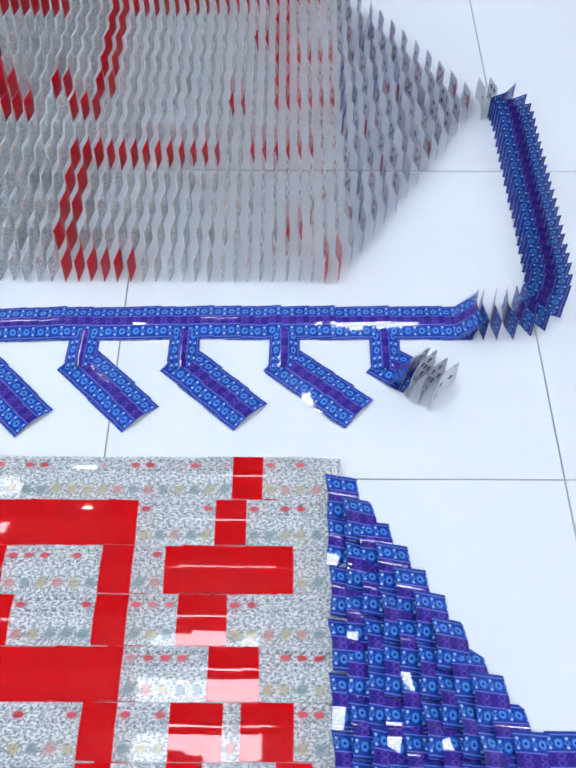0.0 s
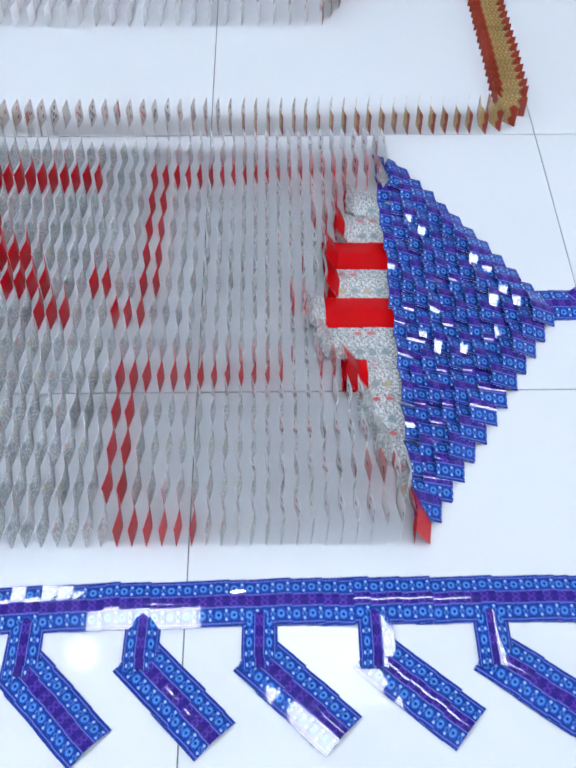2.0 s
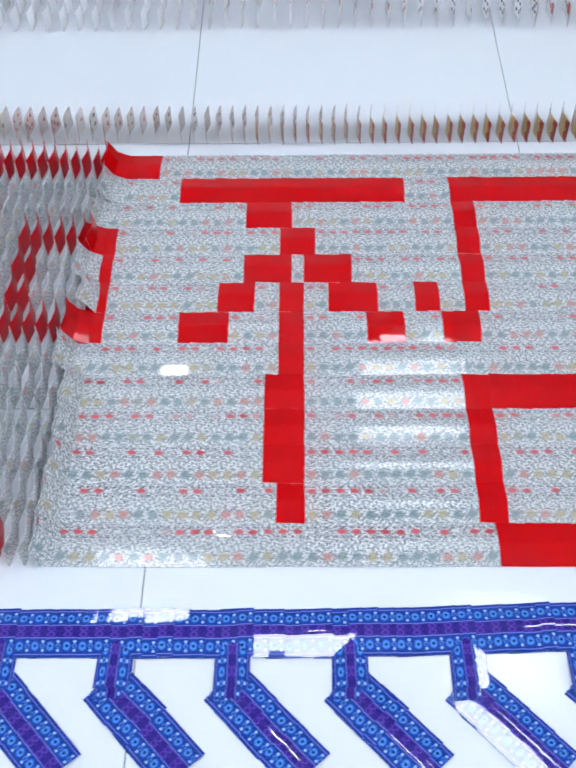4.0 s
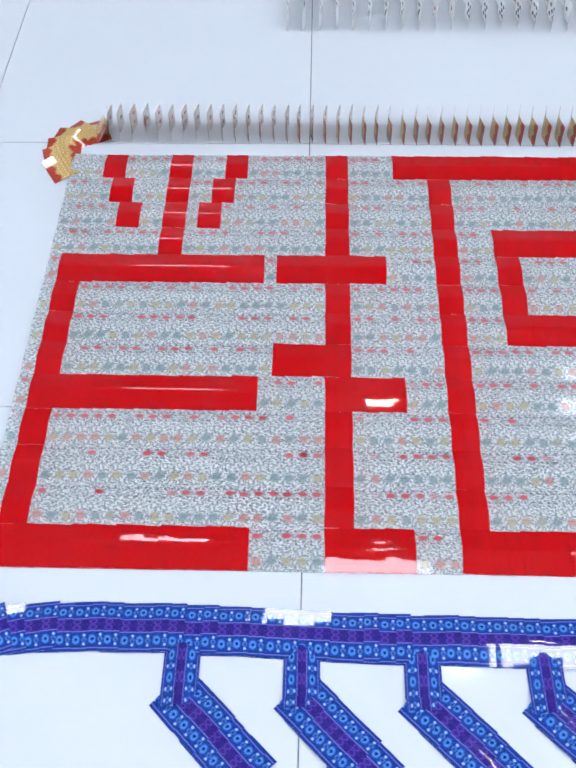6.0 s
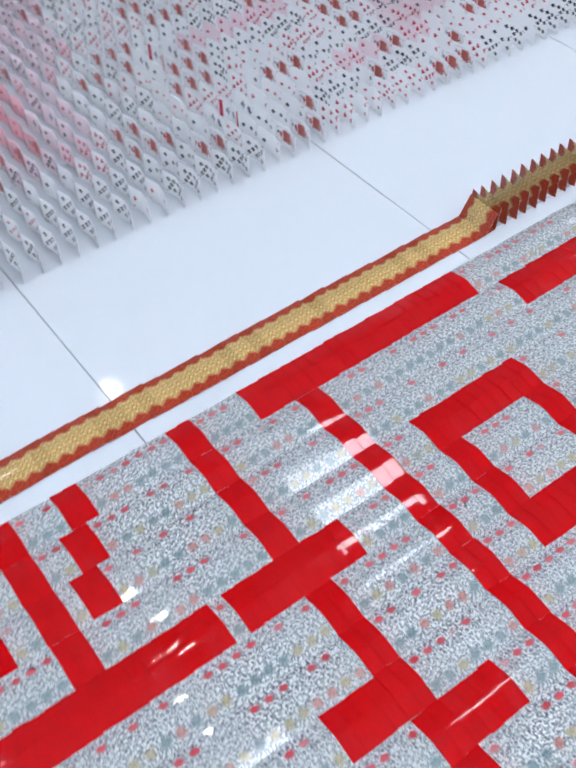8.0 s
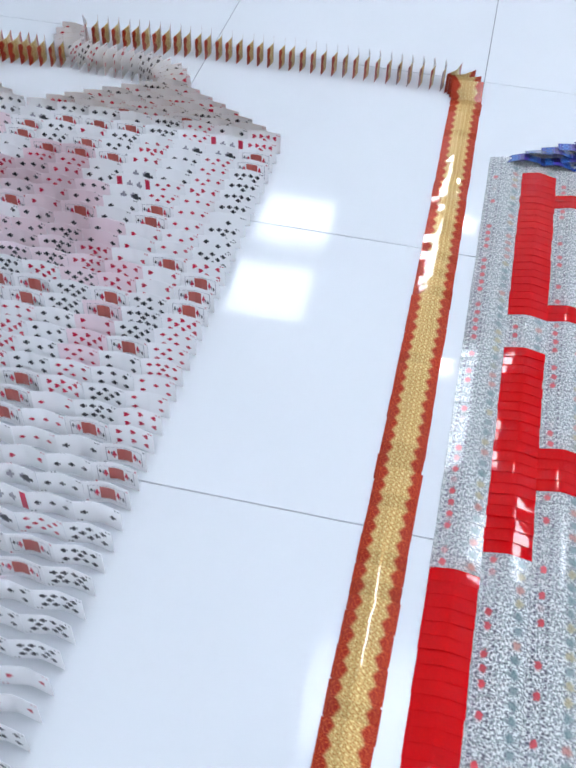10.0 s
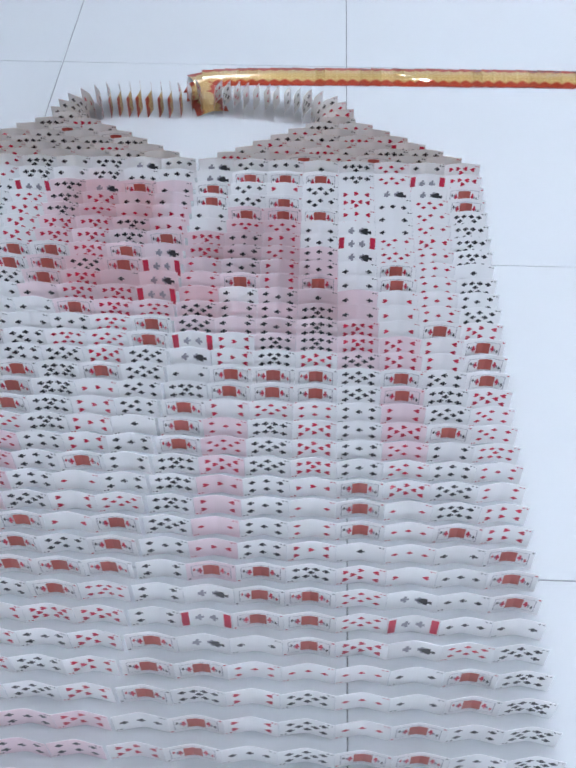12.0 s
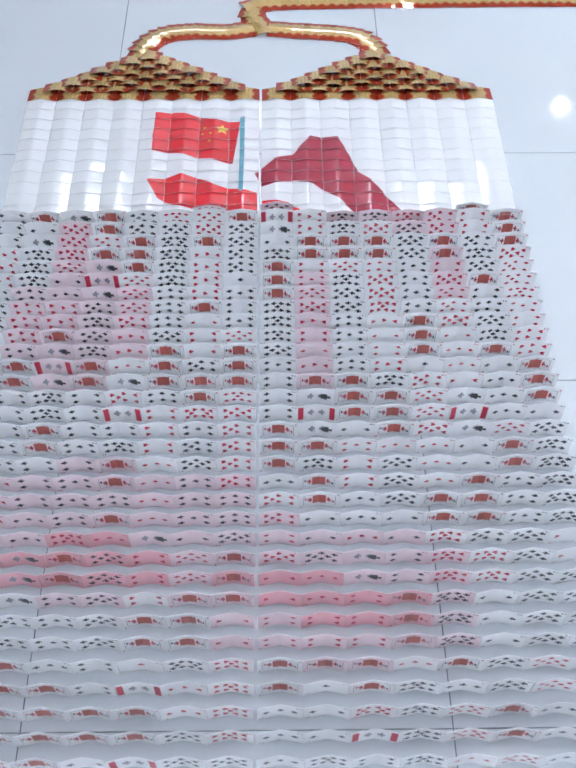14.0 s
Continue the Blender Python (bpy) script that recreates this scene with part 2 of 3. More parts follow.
def box(bm, x0, y0, z0, x1, y1, z1, bevel=0.0):
    made = bmesh.ops.create_cube(bm, size=1, matrix=Matrix.LocRotScale(((x0 + x1) / 2, (y0 + y1) / 2, (z0 + z1) / 2), None, (x1 - x0, y1 - y0, z1 - z0)))
    if bevel:
        edges = list({e for v in made["verts"] for e in v.link_edges})
        bmesh.ops.bevel(bm, geom=edges, offset=bevel, segments=1, affect="EDGES")
    return bm


# ---- the room ----
CEIL = 3.2
ROOM = (-6.4, -4.0, 4.8, 6.4)


def build_room():
    x0, y0, x1, y1 = ROOM
    floor = part("floor", box(bmesh.new(), x0, y0, -0.12, x1, y1, -0.003), GROUT)
    tagged(floor, "white polished stoneware tile floor with thin grey joints", "floor", kind="structure")
    ceiling = part("ceiling", box(bmesh.new(), x0, y0, CEIL, x1, y1, CEIL + 0.1), CEILING_PAINT)
    tagged(ceiling, "plain white painted ceiling above the tiled floor", "ceiling", kind="structure")
    for name, b in (("wall_south", (x0 - 0.15, y0 - 0.15, x1 + 0.15, y0)), ("wall_north", (x0 - 0.15, y1, x1 + 0.15, y1 + 0.15)),
                    ("wall_west", (x0 - 0.15, y0, x0, y1)), ("wall_east", (x1, y0, x1 + 0.15, y1))):
        w = part(name, box(bmesh.new(), b[0], b[1], -0.12, b[2], b[3], CEIL + 0.1), PAINT)
        tagged(w, "plain white painted wall of a bright hall", "wall", kind="structure")
    return floor


def build_lamps():
    def panel(x, y):
        lamp = new("ceiling_panel_light")
        lamp.location = (x, y, CEIL)
        bm = bmesh.new()
        for a in (-1, 1):
            box(bm, -0.30, a * 0.29 - 0.01, -0.02, 0.30, a * 0.29 + 0.01, -0.001)
            box(bm, a * 0.29 - 0.01, -0.28, -0.02, a * 0.29 + 0.01, 0.28, -0.001)
        part("frame", bm, METAL, lamp)
        part("diffuser", box(bmesh.new(), -0.28, -0.28, -0.012, 0.28, 0.28, -0.004), PANEL, lamp, "evenly glowing white diffuser")
        return tagged(lamp, "square white ceiling panel light, switched on, most copies added as fill", "ceiling light", "panel lights in the ceiling")

    def spot(x, y):
        lamp = new("ceiling_downlight")
        lamp.location = (x, y, CEIL)
        bm = bmesh.new()
        bmesh.ops.create_cone(bm, cap_ends=True, segments=24, radius1=0.075, radius2=0.085, depth=0.012, matrix=Matrix.Translation((0, 0, -0.007)))
        part("rim", bm, METAL, lamp)
        bm = bmesh.new()
        bmesh.ops.create_cone(bm, cap_ends=True, segments=24, radius1=0.055, radius2=0.06, depth=0.006, matrix=Matrix.Translation((0, 0, -0.017)))
        part("bulb", bm, SPOT, lamp, "round glowing lens")
        return tagged(lamp, "small round white downlight, switched on", "ceiling light", "downlights in the ceiling")

    first = panel(*PANELS[0])
    for x, y in PANELS[1:]:
        copy_thing(first, Matrix.Translation((x, y, CEIL)))
    first = spot(*SPOTS[0])
    for x, y in SPOTS[1:]:
        copy_thing(first, Matrix.Translation((x, y, CEIL)))


# First panel is placed from its reflection; the grid is added fill light.
PANELS = [(-0.36, 1.63)] + [(-0.45 + 2.4 * i, 1.75 + 2.4 * j) for i, j in
                            ((-2, -2), (-1, -2), (0, -2), (1, -2), (-2, -1), (-1, -1), (0, -1), (1, -1), (-2, 0), (-2, 1))]
# First is placed from glints; the last three are added to brighten the cards.
PANELS += [(-1.65, 0.45), (2.55, 2.80), (3.40, 2.80), (-2.85, 4.15)]
SPOTS = [(2.1, 1.5), (3.7, 1.5), (-1.63, 1.62), (3.51, 0.42), (-1.41, 4.49)]


# ---- playing cards ----
RIDGE = 0.006  # how round the fold along the middle is
STEPS = [LONG / 2 * f for f in (-1, -0.6, -0.32, -0.16, -0.05, 0.05, 0.16, 0.32, 0.6, 1)]
SEGMENTS = len(STEPS) - 1
PIPS = {1: [(0, 0)], 2: [(0, 1), (0, -1)], 3: [(0, 1), (0, 0), (0, -1)], 4: [(1, 1), (-1, 1), (1, -1), (-1, -1)]}
PIPS[5] = PIPS[4] + [(0, 0)]
PIPS[6] = PIPS[4] + [(1, 0), (-1, 0)]
PIPS[7] = PIPS[6] + [(0, 0.5)]
PIPS[8] = PIPS[7] + [(0, -0.5)]
PIPS[9] = PIPS[4] + [(1, 0.34), (-1, 0.34), (1, -0.34), (-1, -0.34), (0, 0)]
PIPS[10] = PIPS[9][:-1] + [(0, 0.66), (0, -0.66)]
SHAPES = {
    "heart": [(0, -1), (0.85, 0.05), (0.9, 0.55), (0.5, 0.85), (0, 0.5), (-0.5, 0.85), (-0.9, 0.55), (-0.85, 0.05)],
    "diamond": [(0, -1), (0.72, 0), (0, 1), (-0.72, 0)],
    "spade": [(0, 1), (0.85, 0.1), (0.85, -0.4), (0.25, -0.45), (0.4, -1), (-0.4, -1), (-0.25, -0.45), (-0.85, -0.4), (-0.85, 0.1)],
    "club": [(0.4, 1), (0.45, 0.35), (0.95, 0.1), (0.85, -0.5), (0.2, -0.4), (0.35, -1), (-0.35, -1), (-0.2, -0.4), (-0.85, -0.5), (-0.95, 0.1), (-0.45, 0.35), (-0.4, 1)],
}
FACES = [(suit, rank) for suit in SHAPES for rank in range(1, 11)] + [("court", k) for k in range(3)] + [("joker", 0), ("joker", 1)]
MESHES = {}


def bow(y):
    """The card's section: two flat wings that meet in a rounded ridge."""
    return SAG * (1 - (math.hypot(y, RIDGE) - RIDGE) / (math.hypot(LONG / 2, RIDGE) - RIDGE))


def face_patch(bm, points, slot, lift=0.00025):
    """Ink on the face: a flat outline in (long side, short side), bent with the card."""
    verts = [bm.verts.new((bow(y) - THICK - lift, y, z)) for y, z in points]
    f = bm.faces.new(verts)
    f.normal_update()
    if f.normal.x > 0:
        f.normal_flip()
    f.material_index = slot


def strip_patch(bm, y0, y1, z0, z1, slot, lift):
    n = max(1, round((y1 - y0) / 0.012))
    for i in range(n):
        a, b = y0 + (y1 - y0) * i / n, y0 + (y1 - y0) * (i + 1) / n
        face_patch(bm, [(a, z0), (b, z0), (b, z1), (a, z1)], slot, lift)


def back_patch(bm, points, slot, lift=0.0003):
    verts = [bm.verts.new((bow(y) + lift, y, z)) for y, z in points]
    f = bm.faces.new(verts)
    f.normal_update()
    if f.normal.x < 0:
        f.normal_flip()
    f.material_index = slot


def card_bmesh(suit, rank):
    """A card standing on its long side, bent a little, its back to +x and its face to -x; it pivots on its lower edge."""
    bm = bmesh.new()
    uv = bm.loops.layers.uv.new("print")
    grid = [[bm.verts.new((bow(y) - side * THICK, y, z * TALL)) for z in (0, 1)] for side in (0, 1) for y in STEPS]
    n = SEGMENTS + 1

    def quad(a, b, c, d, slot):
        f = bm.faces.new((a, b, c, d))
        f.material_index = slot
        f.smooth = slot == 1
        for loop in f.loops:
            loop[uv].uv = (loop.vert.co.y + LONG / 2, loop.vert.co.z)
    for i in range(SEGMENTS):
        b, f = grid[i], grid[n + i]
        b2, f2 = grid[i + 1], grid[n + i + 1]
        quad(b[0], b2[0], b2[1], b[1], 1)
        quad(f[0], f[1], f2[1], f2[0], 0)
        quad(b[1], b2[1], f2[1], f[1], 1)
        quad(b[0], f[0], f2[0], b2[0], 0)
    quad(grid[0][0], grid[0][1], grid[n][1], grid[n][0], 0)
    quad(grid[SEGMENTS][0], grid[n + SEGMENTS][0], grid[n + SEGMENTS][1], grid[SEGMENTS][1], 0)
    bm.normal_update()
    for e in bm.edges:
        e.smooth = len(e.link_faces) == 2 and e.calc_face_angle() < 0.6
    mid = TALL / 2
    if suit in SHAPES:
        ink = 2 if suit in ("heart", "diamond") else 3
        for a, b in PIPS[rank]:
            flip = -1 if b < 0 else 1
            size = 0.0066 if rank > 1 else 0.0072
            face_patch(bm, [(b * 0.026 + flip * py * size, mid - a * 0.0125 + px * size) for px, py in SHAPES[suit]], ink)
        for end in (-1, 1):
            face_patch(bm, [(end * (0.0325 + py * 0.0022), mid - end * 0.0235 + px * 0.0022) for px, py in SHAPES[suit]], ink)
            face_patch(bm, [(end * (0.0385 + py * 0.0028), mid - end * 0.0235 + px * 0.0018) for px, py in SHAPES["diamond"]], ink)
    elif suit == "court":
        strip_patch(bm, -0.034, 0.034, 0.010, 0.048, 6, 0.00015)
        strip_patch(bm, -0.033, 0.033, 0.0108, 0.0472, 0, 0.00022)
        strip_patch(bm, -0.014, 0.014, 0.0135, 0.0445, 4, 0.00030)
        for end in (-1, 1):
            for k, (a, w, slot) in enumerate(((0.008, 0.010, 5), (0.0195, 0.0090, 2), (0.0235, 0.0055, 6), (0.0290, 0.0052, 3 - rank % 2))):
                face_patch(bm, [(end * a + px * w * 0.5, mid + end * (k - 1.2) * 0.003 + py * w) for px, py in SHAPES["club" if k % 2 else "spade"]], slot, 0.00038)
            face_patch(bm, [(end * (0.0385 + py * 0.003), mid - end * 0.0235 + px * 0.003) for px, py in SHAPES["diamond"]], 2 + rank % 2, 0.00030)
    elif suit == "joker":
        for end in (-1, 1):
            if rank == 0:
                strip_patch(bm, *sorted((end * 0.029, end * 0.041)), 0.006, 0.052, 2, 0.00025)
            face_patch(bm, [(end * 0.012 + py * 0.007, mid + px * 0.012) for px, py in SHAPES["club"]], 6, 0.0003)
        if rank == 1:
            face_patch(bm, [(-0.020 + py * 0.013, mid + px * 0.012) for px, py in SHAPES["spade"]], 3, 0.00036)
    return bm


def card_mesh(back, face, stock=None):
    stock = stock or (THIN_STOCK if back in (FLORAL, RED) else STOCK)
    key = (back.name, face, stock.name)
    if key not in MESHES:
        me = bpy.data.meshes.new("card")
        bm = card_bmesh(*face)
        bm.to_mesh(me)
        bm.free()
        for m in (stock, back, INK_RED, INK_BLACK, ROBE, GILT, SHADE):
            me.materials.append(m)
        MESHES[key] = me
    return MESHES[key]


def upright_mesh(back):
    """A card that stands on its short side: taller and narrower than the others."""
    me = card_mesh(back, ("spade", 1)).copy()
    for v in me.vertices:
        v.co.y, v.co.z = v.co.y * TALL / LONG, v.co.z * LONG / TALL
    return me


FALLS = []
FALL_TIME = 0.13


def lean(base, angle, twist=0.0):
    return base @ pose(0, 0, 0, 0, -angle, 0) @ pose(0, 0, 0, 0, 0, twist)


def add_card(thing, mesh, x, y, heading, start, rest, loose=1.0):
    """One card of a thing: where it stands, which way it falls, when, and how flat it comes to lie."""
    card = new("card", mesh)
    card.parent = thing
    ox, oy, _ = thing.location
    base = pose(x - ox, y - oy, 0, 0, 0, heading + random.uniform(-1.2, 1.2))
    early = start + FALL_TIME <= 0
    twist = max(-2.0, min(2.0, random.gauss(0, 0.45))) * loose
    card.matrix_basis = lean(base, rest if early else 0, twist)
    if not early and start < 14.0:
        FALLS.append((card, base, start, rest, twist))
    return card


def thing_at(name, x, y, label, group):
    ob = new(name)
    ob.location = (x, y, 0)
    return tagged(ob, label, "card row" if "row" in name else "card line" if "line" in name else "card triangle", group)


def any_face(rng, run):
    """Faces come in short runs of one rank, as they came out of their packs."""
    if run[1] <= 0:
        run[0] = FACES[rng.randrange(len(FACES))] if rng.random() > 0.4 else (rng.choice(("spade", "club")), rng.randrange(2, 11))
        run[1] = rng.choice((1, 2, 2, 3, 4))
    run[1] -= 1
    return run[0]


# ---- the fallen lettering and the lettering that falls ----
PITCH = 0.026
NEAR_PATTERN = """
....##......................
.....##.....##########......
..########..##......##......
......###...##.....##.......
....###.....#########.......
..###.###...##..............
.##....##...##..............
""".split()
MAIN_PATTERN = """
................................................#####################....##.......##...##....##...
.#####################....####################..................##.......##........##..##...##....
....##..............##..............####........................##.......##.........##.##..##.....
....####............##............###..............##########...##.......##............##.........
######..............##.........####.####...........##......##...##....#########.#################.
....##..............##..##...####..##..###.........##......##...##.......##....................##.
######..##...........###...###.....##....####......##########...##.......##....................##.
...................................##...........................##.......######................##.
..######..#############............###..........................##...######.....#################.
.....................##............###..........................##.......##....................##.
.....................##............###..........................##.......##....................##.
...##................##............##...........................##.......##....................##.
##..............######...................................#########...######.....#################.
""".split()
MAIN_X, MAIN_TOP, MAIN_ROW = -0.380, 1.551, 0.0840
NEAR_X, NEAR_TOP, NEAR_ROW = -0.386, 0.043, 0.0865


def main_time(x, dy):
    """The wave runs towards -x; off the middle row it comes later, less and less."""
    lag = 0.31 * abs(dy) / 0.52 * math.exp(-max(0.0, -0.41 - x) / 0.55)
    if x > -0.38:
        return 1.22 + (-0.095 - x) * 1.45 + lag
    return 1.64 + (-0.38 - x) / 0.61 + lag


def build_near_field():
    rng = random.Random(3)
    for r, line in enumerate(NEAR_PATTERN):
        y = NEAR_TOP - NEAR_ROW * (r + 0.5)
        row = thing_at("card_row", NEAR_X, y, "fallen row of floral-backed and red cards overlapping on the tiles", "rows of the fallen lettering")
        for i, c in enumerate(line):
            add_card(row, card_mesh(RED if c == "#" else FLORAL, FACES[rng.randrange(40)]), NEAR_X - PITCH * i, y, 0, -5, 86.2 + rng.uniform(-0.4, 0.4))
    tri = thing_at("card_triangle", NEAR_X, NEAR_TOP - 6 * NEAR_ROW, "fallen triangle of blue patterned cards beside the lettering", "blue triangles")
    for j in range(1, 12):
        for k in range(12 - j):
            y = NEAR_TOP - NEAR_ROW * (6 + k - (11 - j) / 2)
            if y > -0.75:
                add_card(tri, card_mesh(BLUE, FACES[rng.randrange(40)]), NEAR_X + PITCH * j, y, rng.uniform(-3, 3), -5, 69 + rng.uniform(-7, 7), 7.0)
    line = thing_at("card_line", NEAR_X + PITCH * 12, NEAR_TOP - 6 * NEAR_ROW, "fallen line of blue patterned cards leading to a triangle", "blue card lines")
    for i in range(16):
        add_card(line, card_mesh(BLUE, FACES[rng.randrange(40)]), NEAR_X + PITCH * (12 + i), NEAR_TOP - 6 * NEAR_ROW + 0.004 * math.sin(i), 0, -5, 86)


def build_main_field():
    rng = random.Random(5)
    middle = MAIN_TOP - 6.5 * MAIN_ROW
    for r, line in enumerate(MAIN_PATTERN):
        y = MAIN_TOP - MAIN_ROW * (r + 0.5)
        row = thing_at("card_row", MAIN_X, y, "row of floral-backed and red cards that topple one after another", "rows of the large lettering")
        late = rng.uniform(-0.02, 0.02)
        for i, c in enumerate(line):
            x = MAIN_X - PITCH * i
            add_card(row, card_mesh(RED if c == "#" else FLORAL, FACES[rng.randrange(len(FACES))]), x, y, 0, main_time(x, y - middle) + late, 86.2 + rng.uniform(-0.4, 0.4))
    tri = thing_at("card_triangle", MAIN_X, middle, "triangle of blue patterned cards that topple towards the lettering", "blue triangles")
    for j in range(1, 13):
        for k in range(13 - j):
            y = middle + MAIN_ROW * (k - (12 - j) / 2)
            x = MAIN_X + PITCH * j
            add_card(tri, card_mesh(BLUE, FACES[rng.randrange(len(FACES))]), x, y, 0, main_time(x, y - middle), 69 + rng.uniform(-7, 7), 7.0)


# ---- lines of cards ----
def smooth_path(points, pitch, radius_steps=3):
    """Even steps along a line with rounded corners: places and headings."""
    pts = [Vector(p) for p in points]
    for _ in range(radius_steps):
        cut = [pts[0]]
        for a, b in zip(pts, pts[1:]):
            cut += [a.lerp(b, 0.25), a.lerp(b, 0.75)]
        pts = cut + [pts[-1]]
    out, left = [], 0.0
    for a, b in zip(pts, pts[1:]):
        d = (b - a).length
        while left < d:
            p = a.lerp(b, left / d)
            out.append((p.x, p.y, (b - a).to_2d()))
            left += pitch
        left -= d
    return out


def build_line(points, pitch, back, begin, speed, rest, label, group, seed):
    rng = random.Random(seed)
    way = smooth_path(points, pitch)
    line = thing_at("card_line", way[0][0], way[0][1], label, group)
    for i, (x, y, d) in enumerate(way):
        heading = math.degrees(math.atan2(-d.y, -d.x))
        add_card(line, card_mesh(back, FACES[rng.randrange(len(FACES))]), x + rng.uniform(-0.001, 0.001), y + rng.uniform(-0.0015, 0.0015), heading,
                 begin + i * pitch / speed, rest + rng.uniform(-0.6, 0.6))
    return begin + len(way) * pitch / speed, line


def build_lines():
    # blue: along the front, round the corner and back to the tip of the triangle
    line_start, speed = -3.02, 0.75
    begin = -(0.12 + 2.76) / speed - 0.2
    build_line([(-3.02, 0.18), (-2.985, 0.30), (-2.90, 0.352), (-2.6, 0.354), (-2.2, 0.338), (-1.2, 0.336), (-0.85, 0.352), (-0.30, 0.354), (-0.20, 0.354), (0.038, 0.352), (0.038, 0.60), (0.034, 0.86), (0.034, 1.024), (-0.05, 1.022)],
               0.0262, BLUE, begin, speed, 86.5, "blue patterned card line running round the lettering", "blue card lines", 11)
    neck = upright_mesh(BLUE)
    for k in range(13):
        xb = -0.297 - 0.1912 * k
        passing = begin + (xb + 3.02 + 0.12) / speed
        dx, ey = ((0.161, 0.131), (0.156, 0.118), (0.149, 0.114))[k] if k < 3 else (0.139, 0.112)
        drop = -0.010 if k > 3 else 0.0
        way = Vector((dx + 0.010, ey - 0.265)).normalized() * 0.058
        ex, ey = xb + dx - way.x, ey - way.y
        _, branch = build_line([(xb - 0.010, 0.265 + drop), ((xb - 0.010 + ex) / 2, (0.265 + ey) / 2 + drop), (ex, ey + drop)], 0.0235, BLUE, passing + 0.08, 0.55, 86,
                               "short slanting branch of blue patterned cards on the floor", "slanting blue branches", 40 + k)
        for dy in (0.336, 0.318):
            add_card(branch, neck, xb + 0.003, dy + drop, 90, passing, 85.5)
    # gold: from the end of the lettering round to the fork
    done, _ = build_line([(-2.955, 1.47), (-2.995, 1.535), (-2.985, 1.62), (-2.90, 1.638), (-2.5, 1.638), (-1.2, 1.630), (-0.25, 1.640), (-0.05, 1.640), (-0.045, 1.80), (-0.052, 2.4), (-0.062, 2.72), (-0.075, 2.79), (-0.140, 2.792), (-0.185, 2.772), (-0.205, 2.768)],
                      0.031, GOLD, 5.61, 0.70, 86.5, "gold and red patterned card line along the lettering", "gold card lines", 21)
    build_line([(-0.205, 2.79), (-0.222, 2.86), (-0.218, 2.98), (-0.235, 3.07), (-0.285, 3.115), (-0.315, 3.125)], 0.027, GOLD, done + 0.14, 0.70, 86,
               "branch of gold card line curving to a triangle", "gold card lines", 22)
    build_line([(-0.205, 2.745), (-0.215, 2.68), (-0.228, 2.54), (-0.250, 2.46), (-0.295, 2.425), (-0.315, 2.42)], 0.027, GOLD, done + 0.14, 0.70, 86,
               "branch of gold card line curving to a triangle", "gold card lines", 23)
    return done


# ---- the picture field ----
# how the packs were set up: K court, J and j jokers, A large ace, digits black, letters d to i red, dots any
FACE_COLUMNS = """
..KK.88.A...hKKKhh.hfff.KKK29999.............
.Jjhh.hf.f..Kd.898K5588K22..hKK..............
..j22.hhKKd..h.KKfhh.hddddjJj..KKK........KK.
..dhfjJj......99.555.KKKAhhhhdd.KK...9..K....
.K88K.555KA...hKKfhhhdddf8KKK.8....5.KKK.....
.K.KK.fhd.5....KK.8895555KKK2ff.2.dj.dd.KK.J.
.K88K.55.K5..f.KKffhhddddKjJj.9KK..8ddd.KA...
..KK..h.d....Jj28KKK8.8855.5KKK.h.fhddd.KK2..
..2.d.KjJj..KK8.88A555hKKK.hhh....8KKK.......
..K.d8.KKA..hhhKdf.fKddd8KK.5885..2h.KKK.....
..jhhh.....K..99.9.55.9KKK.f.fdd..jdd.KK.J...
......hKKK2....KKKhhhhdddj.J.9KK.K.888....KK.
..Jhh..KK.2..KK.KjJj.999KK....55..hKK........
............K.h.hh22f.KjJj9.KK5..............
............KK.j9995f...KK...................
............A5...............................
""".split()


def face_from(code, rng, run):
    if code == "K":
        run[1] = 0
        return ("court", rng.randrange(3))
    if code in "Jj":
        run[1] = 0
        return ("joker", 0 if code == "J" else 1)
    if code == "A":
        return ("spade", 1)
    if code.isdigit():
        rank = min(10, max(2, int(code) + rng.choice((-1, 0, 0, 1))))
        run[:] = [(rng.choice(("spade", "club")), rank), 2]
        return run[0]
    if code != ".":
        rank = {"d": 3, "f": 5, "h": 8}[code] + rng.choice((-1, 0, 0, 1))
        run[:] = [(rng.choice(("heart", "diamond")), rank), 2]
        return run[0]
    return any_face(rng, run)


PIC_X, PIC_PITCH, PIC_COL, PIC_MID = -0.511, 0.0445, 0.0855, 2.766
FLAG = [(-0.63, 3.071), (-0.625, 3.012), (-0.657, 2.911), (-0.673, 2.823), (-0.847, 2.843), (-0.822, 2.946), (-0.801, 3.015), (-0.795, 3.071)]
POLE = [(-0.653, 2.824), (-0.653, 2.810), (-0.962, 2.812), (-0.962, 2.824)]
HILL = [(-0.916, 3.075), (-0.91, 3.036), (-0.891, 2.983), (-0.903, 2.942), (-0.937, 2.887), (-0.966, 2.774), (-1.042, 2.773), (-1.032, 2.91), (-1.013, 3.003), (-0.984, 3.044)]
CAPE = [(-0.888, 2.781), (-0.832, 2.727), (-0.807, 2.672), (-0.734, 2.622), (-0.741, 2.546), (-0.818, 2.514), (-0.879, 2.497), (-0.939, 2.447), (-1.067, 2.371), (-1.172, 2.297), (-1.068, 2.494), (-0.987, 2.556), (-0.932, 2.62), (-0.918, 2.674), (-0.937, 2.761)]
BIT_ONE = [(-0.995, 2.76), (-1.005, 2.688), (-1.047, 2.639), (-1.08, 2.676), (-1.07, 2.76)]
